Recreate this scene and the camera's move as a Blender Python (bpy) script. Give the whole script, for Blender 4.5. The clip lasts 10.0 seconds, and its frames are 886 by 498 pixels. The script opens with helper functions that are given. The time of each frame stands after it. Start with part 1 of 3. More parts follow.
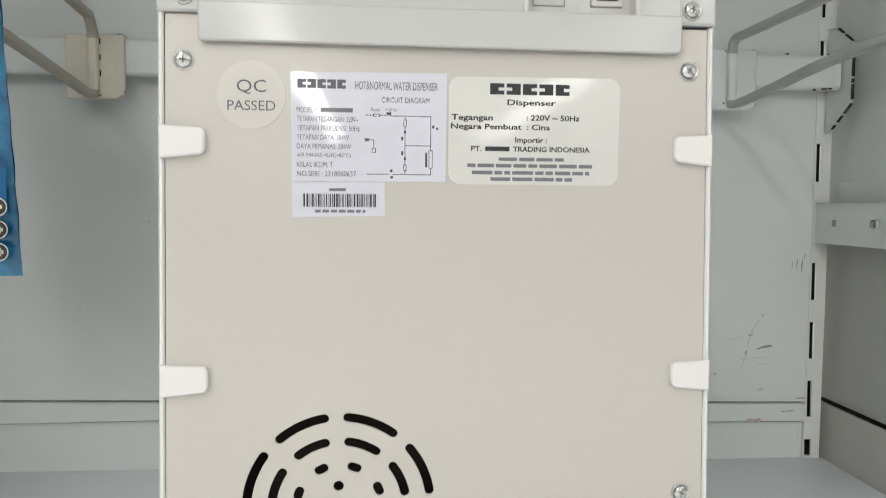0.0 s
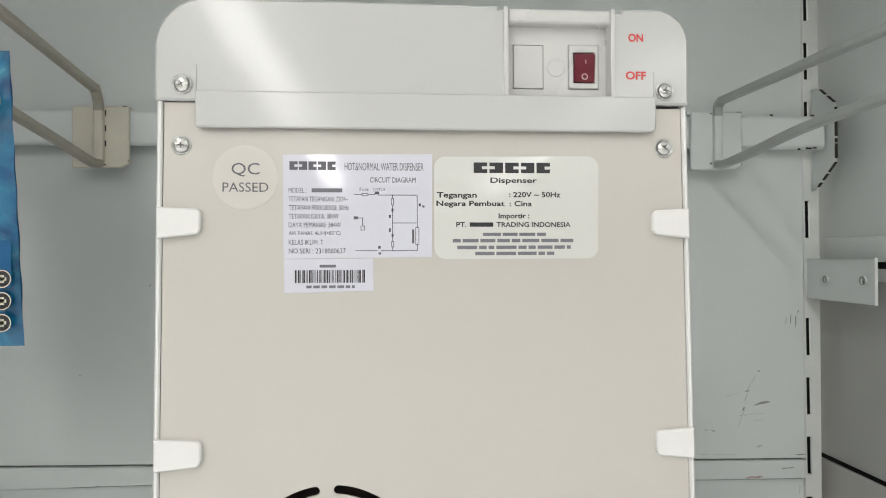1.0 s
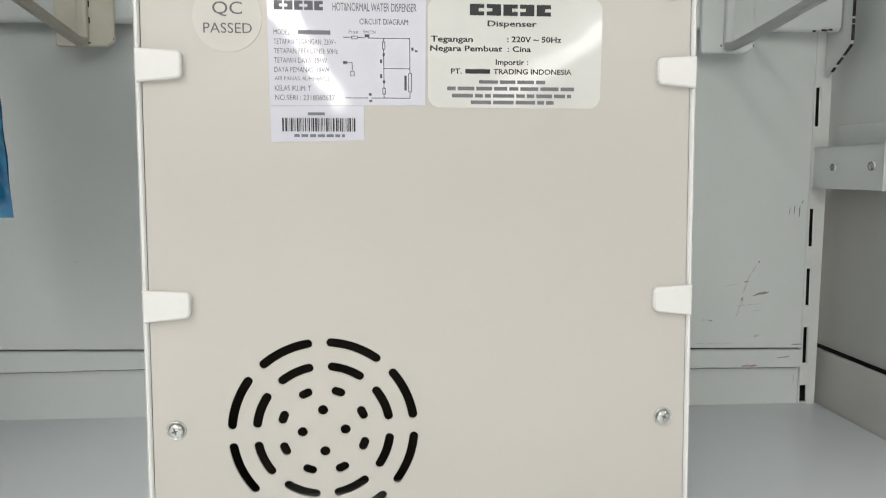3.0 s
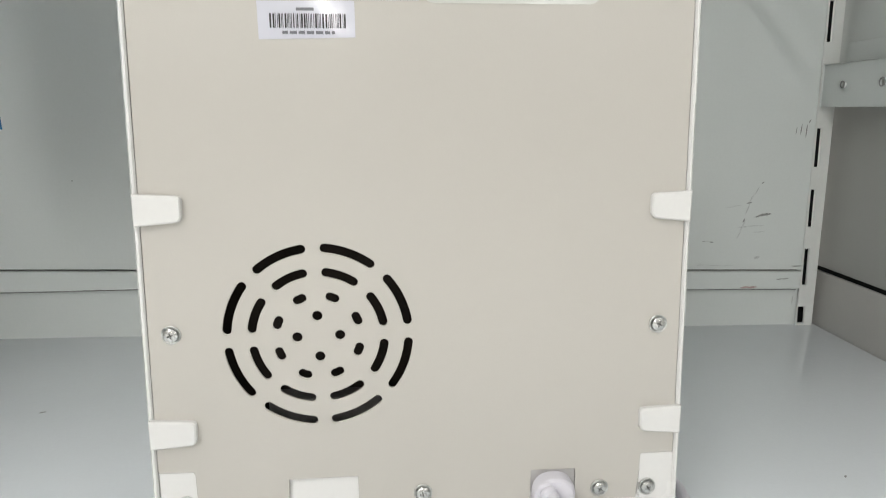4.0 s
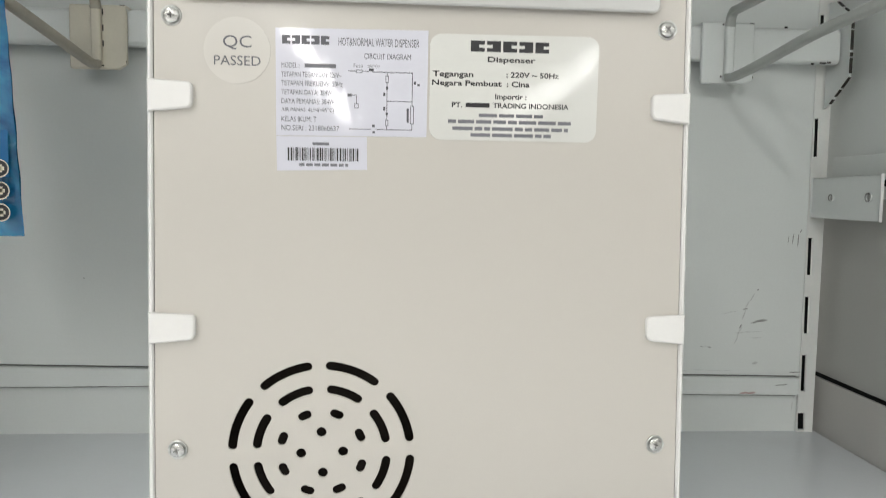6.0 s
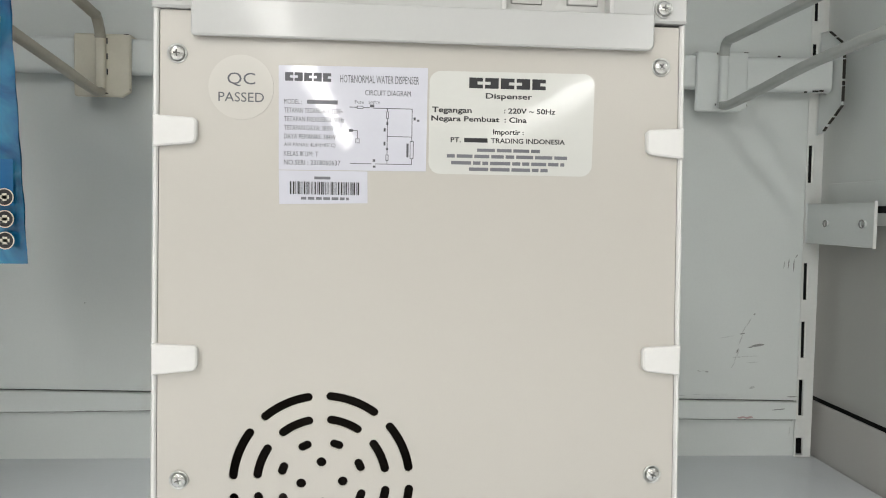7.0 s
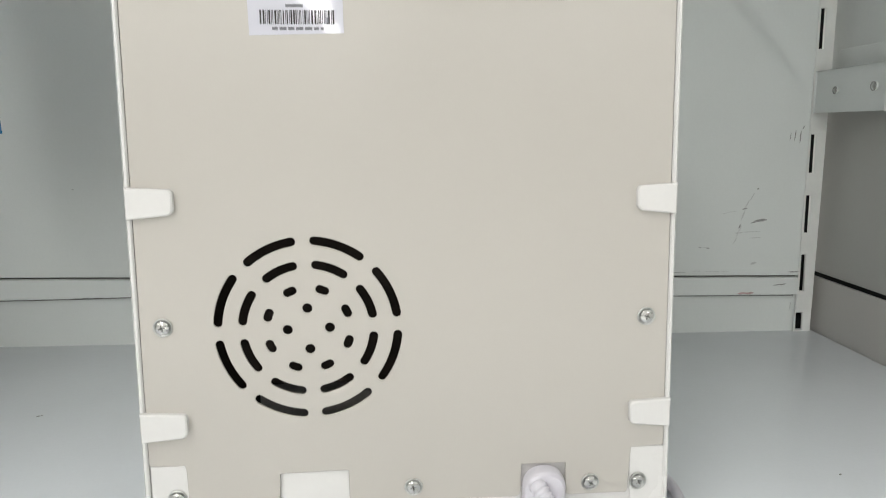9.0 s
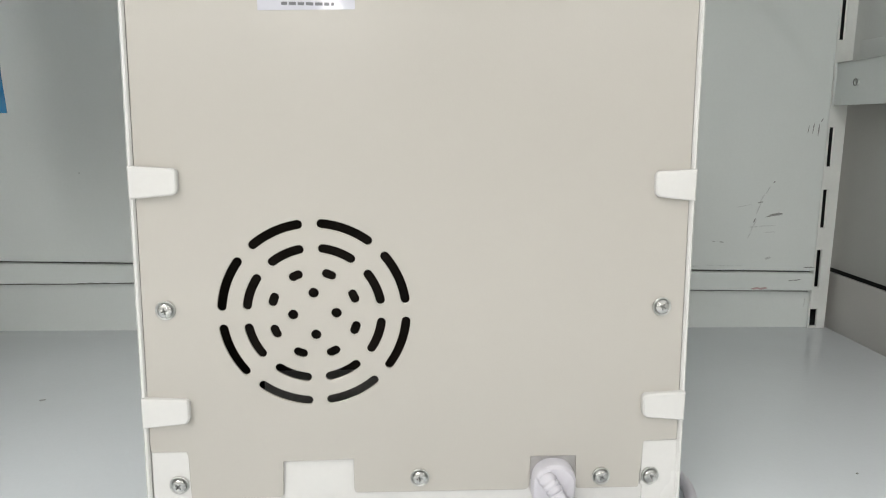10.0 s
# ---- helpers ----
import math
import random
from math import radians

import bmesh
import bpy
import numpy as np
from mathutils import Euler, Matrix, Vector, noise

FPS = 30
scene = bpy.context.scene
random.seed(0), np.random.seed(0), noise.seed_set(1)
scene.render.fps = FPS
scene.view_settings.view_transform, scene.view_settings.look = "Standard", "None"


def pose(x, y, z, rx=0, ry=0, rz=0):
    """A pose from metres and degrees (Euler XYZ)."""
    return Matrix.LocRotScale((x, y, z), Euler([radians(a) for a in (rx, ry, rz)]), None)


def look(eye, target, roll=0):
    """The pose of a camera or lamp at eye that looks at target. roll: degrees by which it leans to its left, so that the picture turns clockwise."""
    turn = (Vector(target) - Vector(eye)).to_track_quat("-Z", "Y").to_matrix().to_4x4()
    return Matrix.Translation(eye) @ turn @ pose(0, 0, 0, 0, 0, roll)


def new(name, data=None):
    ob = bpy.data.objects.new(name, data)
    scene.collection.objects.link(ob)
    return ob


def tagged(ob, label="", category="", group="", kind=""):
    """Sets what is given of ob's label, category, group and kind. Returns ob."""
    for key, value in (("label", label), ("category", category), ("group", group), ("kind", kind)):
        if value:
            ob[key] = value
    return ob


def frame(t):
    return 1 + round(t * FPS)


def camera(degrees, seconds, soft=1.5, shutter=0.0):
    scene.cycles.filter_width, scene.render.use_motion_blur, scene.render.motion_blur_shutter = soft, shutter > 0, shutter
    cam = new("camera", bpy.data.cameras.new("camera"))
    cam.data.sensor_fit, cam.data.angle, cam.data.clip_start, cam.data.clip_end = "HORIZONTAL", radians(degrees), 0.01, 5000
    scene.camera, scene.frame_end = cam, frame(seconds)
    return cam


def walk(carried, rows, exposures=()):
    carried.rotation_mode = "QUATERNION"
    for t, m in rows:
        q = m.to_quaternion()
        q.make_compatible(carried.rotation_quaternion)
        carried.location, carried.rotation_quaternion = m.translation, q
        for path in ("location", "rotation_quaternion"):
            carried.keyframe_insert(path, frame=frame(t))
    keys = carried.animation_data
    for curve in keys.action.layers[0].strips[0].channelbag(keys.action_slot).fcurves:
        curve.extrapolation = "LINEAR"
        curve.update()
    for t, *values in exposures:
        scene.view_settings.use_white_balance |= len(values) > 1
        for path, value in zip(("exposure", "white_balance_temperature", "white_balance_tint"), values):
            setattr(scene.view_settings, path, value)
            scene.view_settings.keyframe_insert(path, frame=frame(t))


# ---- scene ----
from mathutils.geometry import delaunay_2d_cdt

cam = camera(64.8, 10.0, soft=1.05, shutter=0.3)
PATH = [
    (0, (-0.02979, -0.31993, 0.25526), (0.15379, 1.66810, 0.13665), 0.439),
    (0.5, (-0.02590, -0.32636, 0.26387), (0.15161, 1.66543, 0.22857), 0.167),
    (1, (-0.02262, -0.33137, 0.26771), (0.14911, 1.66116, 0.28626), -0.262),
    (1.5, (-0.02233, -0.33099, 0.26214), (0.14081, 1.66234, 0.26553), -0.391),
    (2, (-0.01772, -0.32564, 0.25027), (0.14687, 1.66545, 0.15822), -0.642),
    (2.5, (-0.01772, -0.32389, 0.24175), (0.15130, 1.66315, 0.08983), -0.221),
    (2.7, (-0.01795, -0.32304, 0.23899), (0.15047, 1.66268, 0.07007), -0.185),
    (3.8, (-0.01504, -0.31912, 0.22353), (0.12748, 1.64412, -0.13053), 0.236),
    (4, (-0.01349, -0.31834, 0.22050), (0.13762, 1.63712, -0.17107), -0.055),
    (4.5, (-0.01187, -0.31286, 0.21398), (0.12787, 1.62612, -0.25597), -0.376),
    (4.8, (-0.01205, -0.30976, 0.21037), (0.12463, 1.62021, -0.29611), -0.293),
    (5, (-0.01174, -0.30952, 0.21092), (0.12798, 1.61918, -0.29956), -0.123),
    (5.2, (-0.01089, -0.31141, 0.21455), (0.13580, 1.63303, -0.22998), 0.028),
    (5.5, (-0.01283, -0.31920, 0.22605), (0.14410, 1.65276, -0.06851), 0.117),
    (5.7, (-0.01464, -0.32098, 0.23102), (0.14302, 1.65976, 0.00339), 0.768),
    (6, (-0.01569, -0.33051, 0.24006), (0.13401, 1.65794, 0.08615), 0.833),
    (6.2, (-0.01655, -0.33399, 0.24298), (0.13225, 1.65680, 0.12213), 0.925),
    (7.3, (-0.01609, -0.33583, 0.24719), (0.14129, 1.65540, 0.14611), 0.769),
    (7.5, (-0.01499, -0.33354, 0.24273), (0.14377, 1.65588, 0.11239), 0.490),
    (8, (-0.01236, -0.33112, 0.23205), (0.12986, 1.65414, 0.03573), -0.138),
    (8.5, (-0.01297, -0.32838, 0.22042), (0.13124, 1.64951, -0.03877), -0.115),
    (8.9, (-0.00933, -0.32545, 0.21277), (0.13787, 1.64141, -0.11863), -0.009),
    (9, (-0.00636, -0.32483, 0.20848), (0.13250, 1.64195, -0.12689), -0.381),
    (9.5, (-0.00508, -0.31968, 0.19781), (0.12495, 1.63845, -0.18797), 0.315),
    (10, (-0.00716, -0.31628, 0.20296), (0.10984, 1.64886, -0.14995), 0.370),
]
walk(cam, [(t, look(eye, target, roll)) for t, eye, target, roll in PATH])

# ---- light: four long rows of ceiling tubes that run away from the shelf, and the bounce of the shop ----
CEIL, FLOOR = 2.25, -0.85
world = bpy.data.worlds.new("shop_air")
scene.world = world
world.use_nodes = True
world.node_tree.nodes["Background"].inputs[0].default_value = (0.9, 0.95, 1.0, 1)
world.node_tree.nodes["Background"].inputs[1].default_value = 0.05
ROWS_X = (-5.4, -1.2, 2.9, 7.1)
LAMP_W = (418, 346, 190, 170)


def tube_row(x, watts):
    lamp = bpy.data.lights.new("tube_row", "AREA")
    lamp.shape, lamp.size, lamp.size_y, lamp.energy = "RECTANGLE", 0.26, 22.0, watts
    lamp.color = (1.0, 0.994, 0.967)
    ob = new("tube_row", lamp)
    ob.matrix_world = pose(x, -8.7, CEIL - 0.06)
    return ob


for lx, lw in zip(ROWS_X, LAMP_W):
    tube_row(lx, lw)


# ---- materials ----
def material(name, base, rough=0.5, metal=0.0, coat=0.0, grain=0.0, grain_scale=400.0, stain=0.0, stain_scale=12.0, bump=0.0, bump_scale=300.0, ior=1.45):
    """A painted, plastic or metal surface with fine grain, broad stains and fine relief."""
    mat = bpy.data.materials.new(name)
    mat.use_nodes = True
    nt = mat.node_tree
    bs = nt.nodes["Principled BSDF"]
    bs.inputs["Base Color"].default_value = (*base, 1)
    bs.inputs["Roughness"].default_value = rough
    bs.inputs["Metallic"].default_value = metal
    bs.inputs["Coat Weight"].default_value = coat
    bs.inputs["Coat Roughness"].default_value = 0.12
    bs.inputs["IOR"].default_value = ior
    co = nt.nodes.new("ShaderNodeTexCoord")
    if grain or stain:
        fine = nt.nodes.new("ShaderNodeTexNoise")
        fine.inputs["Scale"].default_value, fine.inputs["Detail"].default_value = grain_scale, 3
        broad = nt.nodes.new("ShaderNodeTexNoise")
        broad.inputs["Scale"].default_value, broad.inputs["Detail"].default_value = stain_scale, 5
        for n in (fine, broad):
            nt.links.new(co.outputs["Object"], n.inputs["Vector"])
        amount = []
        for n, a in ((fine, grain), (broad, stain)):
            r = nt.nodes.new("ShaderNodeMapRange")
            r.inputs["From Min"].default_value, r.inputs["From Max"].default_value = 0.1, 0.9
            r.inputs["To Min"].default_value, r.inputs["To Max"].default_value = 1 - 1.6 * a, 1 + 1.6 * a
            nt.links.new(n.outputs["Fac"], r.inputs["Value"])
            amount.append(r)
        mul = nt.nodes.new("ShaderNodeMath")
        mul.operation = "MULTIPLY"
        nt.links.new(amount[0].outputs[0], mul.inputs[0])
        nt.links.new(amount[1].outputs[0], mul.inputs[1])
        mix = nt.nodes.new("ShaderNodeVectorMath")
        mix.operation = "SCALE"
        mix.inputs[0].default_value = base
        nt.links.new(mul.outputs[0], mix.inputs["Scale"])
        nt.links.new(mix.outputs[0], bs.inputs["Base Color"])
        rr = nt.nodes.new("ShaderNodeMapRange")
        rr.inputs["From Min"].default_value, rr.inputs["From Max"].default_value = 0.1, 0.9
        rr.inputs["To Min"].default_value, rr.inputs["To Max"].default_value = rough * 0.88, min(1, rough * 1.12)
        nt.links.new(broad.outputs["Fac"], rr.inputs["Value"])
        nt.links.new(rr.outputs[0], bs.inputs["Roughness"])
    if bump:
        nz = nt.nodes.new("ShaderNodeTexNoise")
        nz.inputs["Scale"].default_value, nz.inputs["Detail"].default_value = bump_scale, 2
        nt.links.new(co.outputs["Object"], nz.inputs["Vector"])
        bp = nt.nodes.new("ShaderNodeBump")
        bp.inputs["Strength"].default_value, bp.inputs["Distance"].default_value = bump, 0.0006
        nt.links.new(nz.outputs["Fac"], bp.inputs["Height"])
        nt.links.new(bp.outputs[0], bs.inputs["Normal"])
    return mat


M_PANEL = material("beige_painted_steel", (0.516, 0.490, 0.449), 0.25, grain=0.005, stain=0.011, stain_scale=6, bump=0.04, bump_scale=900, ior=1.6)
# Lower whites raised, cap and top whites darkened: light falloff put into base colours.
M_WHITE = material("white_plastic", (0.735, 0.725, 0.710), 0.26, grain=0.01, stain=0.012, bump=0.05, bump_scale=700)
M_CAP = material("glossy_white_plastic", (0.515, 0.515, 0.507), 0.13, grain=0.008, stain=0.01, bump=1.0, bump_scale=15)
M_TOP_DIM = material("satin_white_dimmed", (0.575, 0.57, 0.555), 0.28, grain=0.01, stain=0.012, bump=0.05, bump_scale=700)
M_INNER = material("inside_shade_dark", (0.034, 0.022, 0.017), 0.7, grain=0.2, stain=0.2)
M_GREY = material("grey_inside_part", (0.13, 0.125, 0.12), 0.5, grain=0.1, stain=0.2)
M_NOTCH = material("notch_shade_grey", (0.40, 0.385, 0.38), 0.5, grain=0.03, stain=0.1, stain_scale=80)
M_STEEL = material("zinc_plated_steel", (0.57, 0.57, 0.555), 0.27, metal=1.0, grain=0.06, stain=0.12, stain_scale=300)
M_WASHER = material("dull_zinc_washer", (0.53, 0.535, 0.52), 0.40, metal=1.0, grain=0.12, stain=0.2, stain_scale=400)
M_RECESS_SHADE = material("recess_shade_metal", (0.19, 0.19, 0.185), 0.5, metal=0.3, grain=0.2, grain_scale=900)
M_SHELF = material("grey_white_enamel", (0.85, 0.885, 0.92), 0.24, grain=0.01, stain=0.03, stain_scale=6, bump=0.08, bump_scale=160, ior=1.8)
M_BACK = material("grey_white_sheet", (0.735, 0.765, 0.75), 0.34, grain=0.012, stain=0.03, stain_scale=5, bump=0.12, bump_scale=120)
M_POST = material("off_white_enamel", (0.76, 0.77, 0.745), 0.35, grain=0.015, stain=0.05, stain_scale=30, bump=0.1)
M_SIDE = material("side_sheet_shade_grey", (0.44, 0.44, 0.42), 0.30, grain=0.012, stain=0.03, stain_scale=6, bump=0.1, bump_scale=120)
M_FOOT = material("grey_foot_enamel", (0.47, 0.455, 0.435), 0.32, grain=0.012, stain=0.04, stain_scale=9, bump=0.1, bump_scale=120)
M_GAP_SHADE = material("gap_shade_black", (0.008, 0.008, 0.008), 0.8, grain=0.2)
M_CHIP = material("chipped_dark_paint", (0.035, 0.032, 0.028), 0.8, grain=0.3)
M_SCUFF_SHADE = material("grey_scuff_and_shade", (0.31, 0.32, 0.31), 0.7, grain=0.4, grain_scale=900)
M_SCUFF_L = material("faint_scuff", (0.60, 0.62, 0.61), 0.6, grain=0.25, grain_scale=900)
M_PINK = material("pink_scuff", (0.52, 0.38, 0.37), 0.6, grain=0.2)
M_CREAM = material("cream_plastic", (0.70, 0.66, 0.55), 0.4, grain=0.02, stain=0.05, stain_scale=40, bump=0.1)
M_ARM = material("aged_cream_enamel", (0.42, 0.39, 0.32), 0.35, grain=0.03, stain=0.08, stain_scale=40)
M_GARM = material("grey_enamel", (0.43, 0.45, 0.43), 0.35, grain=0.03, stain=0.06, stain_scale=40)
M_PAPER = material("white_label_film", (0.61, 0.61, 0.68), 0.06, grain=0.006, stain=0.01, bump=0.10, bump_scale=120, ior=1.6)
M_CLEAR = material("milky_label_film", (0.625, 0.625, 0.595), 0.08, grain=0.006, stain=0.01, bump=0.16, bump_scale=75, ior=1.75)
M_QC = material("pale_round_film", (0.557, 0.534, 0.493), 0.25, grain=0.006, stain=0.01)
M_INK = material("black_ink", (0.025, 0.025, 0.028), 0.35)
M_INK_S = material("grey_ink", (0.10, 0.10, 0.115), 0.35)
M_INK_T = material("thin_grey_ink", (0.16, 0.16, 0.18), 0.35)
M_RED = material("red_ink", (0.62, 0.07, 0.06), 0.4)
M_ROCKER = material("dark_red_switch", (0.13, 0.008, 0.02), 0.22, grain=0.05)
M_MARK = material("pale_switch_mark", (0.62, 0.42, 0.42), 0.4)
M_CORD = material("pale_lilac_vinyl", (0.665, 0.645, 0.70), 0.36, grain=0.01, stain=0.02, bump=0.08)
M_RUBBER = material("grey_rubber", (0.12, 0.12, 0.12), 0.7)
M_ROOM = material("shop_wall_paint", (0.46, 0.455, 0.44), 0.8, grain=0.02, stain=0.06, stain_scale=1.0)
M_CEIL = material("shop_ceiling_paint", (0.82, 0.82, 0.80), 0.9, grain=0.02, stain=0.03, stain_scale=1.0)
M_TILE = material("shop_floor_tile", (0.84, 0.84, 0.83), 0.22, grain=0.02, stain=0.06, stain_scale=2.0)


# ---- mesh helpers ----
def mesh_ob(name, bm, mat, smooth=True):
    bmesh.ops.recalc_face_normals(bm, faces=bm.faces)
    me = bpy.data.meshes.new(name)
    bm.to_mesh(me)
    bm.free()
    me.materials.append(mat)
    if smooth:
        me.polygons.foreach_set("use_smooth", [True] * len(me.polygons))
        me.set_sharp_from_angle(angle=radians(20))
    return new(name, me)


def part(name, bm, mat, parent, label=""):
    ob = mesh_ob(name, bm, mat)
    ob.parent = parent
    return tagged(ob, label)


def thing(name, label, category, group="", kind=""):
    return tagged(new(name), label, category, group, kind)


def box(x0, x1, y0, y1, z0, z1, bevel=0.0, seg=2, bm=None):
    bm = bm or bmesh.new()
    made = bmesh.ops.create_cube(bm, size=1, matrix=Matrix.LocRotScale(((x0 + x1) / 2, (y0 + y1) / 2, (z0 + z1) / 2), None, (x1 - x0, y1 - y0, z1 - z0)))["verts"]
    if bevel:
        edges = list({e for v in made for e in v.link_edges})
        bmesh.ops.bevel(bm, geom=edges, offset=bevel, segments=seg, profile=0.6, affect="EDGES")
    return bm


def rounded(points, radii, seg=6):
    """A closed outline with its corners rounded."""
    out, n = [], len(points)
    for i, p in enumerate(points):
        r = radii[i] if isinstance(radii, (list, tuple)) else radii
        p, a, b = Vector(p), Vector(points[i - 1]), Vector(points[(i + 1) % n])
        if r <= 0:
            out.append((p.x, p.y))
            continue
        u, v = (a - p).normalized(), (b - p).normalized()
        half = u.angle(v) / 2
        reach = min(r / math.tan(half), (a - p).length * 0.49, (b - p).length * 0.49)
        r = reach * math.tan(half)
        mid = p + (u + v).normalized() * (r / math.sin(half))
        s, e = p + u * reach - mid, p + v * reach - mid
        turn = math.atan2(s.x * e.y - s.y * e.x, s.dot(e))
        for k in range(seg + 1):
            c, d = math.cos(turn * k / seg), math.sin(turn * k / seg)
            out.append((mid.x + s.x * c - s.y * d, mid.y + s.x * d + s.y * c))
    return out


def plate(outline, y0, y1, holes=(), bevel=0.0, bm=None, bulge=None):
    """A sheet in the x-z plane from y0 (front) to y1, with holes; a small chamfer on the front outline."""
    bm = bm or bmesh.new()
    loops = [outline, *holes]
    coords, polys = [], []
    for lp in loops:
        polys.append(list(range(len(coords), len(coords) + len(lp))))
        coords += [Vector(p) for p in lp]
    verts, _, faces, origin, _, _ = delaunay_2d_cdt(coords, [], polys, 2 if holes else 1, 1e-7)
    lift = bulge or (lambda x, z: 0.0)
    front = [bm.verts.new((v.x, y0 + lift(v.x, v.y), v.y)) for v in verts]
    for f in faces:
        bm.faces.new([front[i] for i in f])
    bm.edges.ensure_lookup_table()
    rim = [e for e in bm.edges if len(e.link_faces) == 1 and e.verts[0] in set(front)]
    made = bmesh.ops.extrude_edge_only(bm, edges=rim)["geom"]
    for v in made:
        if isinstance(v, bmesh.types.BMVert):
            v.co.y = y1
    if bevel:
        bmesh.ops.bevel(bm, geom=rim, offset=bevel, segments=1, affect="EDGES")
    return bm


def disc(cx, cz, r, n=24, start=0.0):
    return [(cx + r * math.cos(start + 2 * math.pi * i / n), cz + r * math.sin(start + 2 * math.pi * i / n)) for i in range(n)]


def lathe(profile, n=28, bm=None, m=None):
    """Turns (radius, depth) pairs round the y axis; depth is towards -y."""
    bm = bm or bmesh.new()
    m = m or Matrix()
    rings = []
    for r, d in profile:
        if r <= 1e-6:
            rings.append([bm.verts.new(m @ Vector((0, -d, 0)))])
        else:
            rings.append([bm.verts.new(m @ Vector((r * math.cos(2 * math.pi * i / n), -d, r * math.sin(2 * math.pi * i / n)))) for i in range(n)])
    for a, b in zip(rings, rings[1:]):
        for i in range(n):
            j = (i + 1) % n
            if len(a) == 1:
                bm.faces.new((a[0], b[j], b[i]))
            elif len(b) == 1:
                bm.faces.new((a[i], a[j], b[0]))
            else:
                bm.faces.new((a[i], a[j], b[j], b[i]))
    return bm


def smooth_line(points, steps=10):
    """Catmull-Rom points through a few bends."""
    pts = [Vector(p) for p in points]
    pts = [2 * pts[0] - pts[1]] + pts + [2 * pts[-1] - pts[-2]]
    out = []
    for a, b, c, d in zip(pts, pts[1:], pts[2:], pts[3:]):
        for k in range(steps):
            u = k / steps
            out.append(0.5 * (2 * b + (c - a) * u + (2 * a - 5 * b + 4 * c - d) * u * u + (3 * b - a - 3 * c + d) * u ** 3))
    return out + [pts[-2]]


def sweep(points, section, bm=None, up=(0, 0, 1), scale=None):
    """Carries a closed cross-section along a line."""
    bm = bm or bmesh.new()
    rings = []
    pts = [Vector(p) for p in points]
    side = None
    for i, p in enumerate(pts):
        way = (pts[min(i + 1, len(pts) - 1)] - pts[max(i - 1, 0)]).normalized()
        if side is None:
            side = way.cross(Vector(up)).normalized()
        else:
            side = (side - way * side.dot(way)).normalized()
        top = side.cross(way).normalized()
        k = scale[i] if scale else 1.0
        rings.append([bm.verts.new(p + side * (a * k) + top * (b * k)) for a, b in section])
    n = len(section)
    for a, b in zip(rings, rings[1:]):
        for i in range(n):
            bm.faces.new((a[i], a[(i + 1) % n], b[(i + 1) % n], b[i]))
    bm.faces.new(rings[0])
    bm.faces.new(rings[-1])
    return bm


def letters(text, x0, x1, z0, z1, y, weight=0.0):
    """The words as a flat mesh that fills the given box, facing -y."""
    cu = bpy.data.curves.new("letters", "FONT")
    cu.body, cu.size, cu.offset, cu.resolution_u = text, 1.0, weight, 3
    tmp = bpy.data.objects.new("letters", cu)
    scene.collection.objects.link(tmp)
    me = bpy.data.meshes.new_from_object(tmp.evaluated_get(bpy.context.evaluated_depsgraph_get()))
    bpy.data.objects.remove(tmp)
    bpy.data.curves.remove(cu)
    bm = bmesh.new()
    bm.from_mesh(me)
    bpy.data.meshes.remove(me)
    xs, zs = [v.co.x for v in bm.verts], [v.co.y for v in bm.verts]
    ax, bx, az, bz = min(xs), max(xs), min(zs), max(zs)
    for v in bm.verts:
        v.co = (x0 + (v.co.x - ax) / (bx - ax) * (x1 - x0), y, z0 + (v.co.y - az) / (bz - az) * (z1 - z0))
    return bm


def flat(rects, y):
    """Flat bars facing -y, each (x0, x1, z0, z1)."""
    bm = bmesh.new()
    for x0, x1, z0, z1 in rects:
        bm.faces.new([bm.verts.new(c) for c in ((x0, y, z0), (x1, y, z0), (x1, y, z1), (x0, y, z1))])
    return bm


def words(x0, x1, z0, z1, seed, mean=4.2):
    """Bars of word length that fill a line of unreadable writing."""
    rng = random.Random(seed)
    h, out, x = z1 - z0, [], x0
    while x < x1 - h * 0.4:
        w = min(h * rng.uniform(1.6, mean), x1 - x)
        out.append((x, x + w, z0, z1))
        x += w + h * 0.55
    return out


# ---- the display unit: deck, back sheet, post, side sheet ----
UNIT = pose(0, 0.3553, 0, 0, 0, -1.146)


def placed(ob, m=UNIT):
    ob.matrix_world = m
    return ob


deck = placed(tagged(mesh_ob("shelf_deck", box(-0.515, 0.4285, -0.62, 0.02, -0.03, 0.0, 0.002), M_SHELF), "grey-white enamelled steel shelf deck, slightly scuffed", "shelf", kind="structure"))
for sx, sy, w, turn in ((-0.2735, 0.1875, 0.0022, 24), (-0.2715, 0.1885, 0.0012, 50), (0.262, 0.053, 0.0016, 30)):
    bm = box(-w / 2, w / 2, -0.0005, 0.0005, 0.0, 0.0004)
    sc = part("scuff_mark", bm, M_SCUFF_SHADE, deck)
    sc.matrix_local = UNIT.inverted() @ pose(sx, sy, 0.0001, 0, 0, turn)

tagged(placed(mesh_ob("shelf_plinth", box(-0.52, 0.4385, -0.60, 0.02, FLOOR, -0.031), M_BACK)), "grey-white steel plinth under the shelf deck", "plinth", kind="structure")
back = placed(thing("back_panel", "grey-white steel back sheet with black scuffs and a loose lower edge", "back panel", kind="structure"))
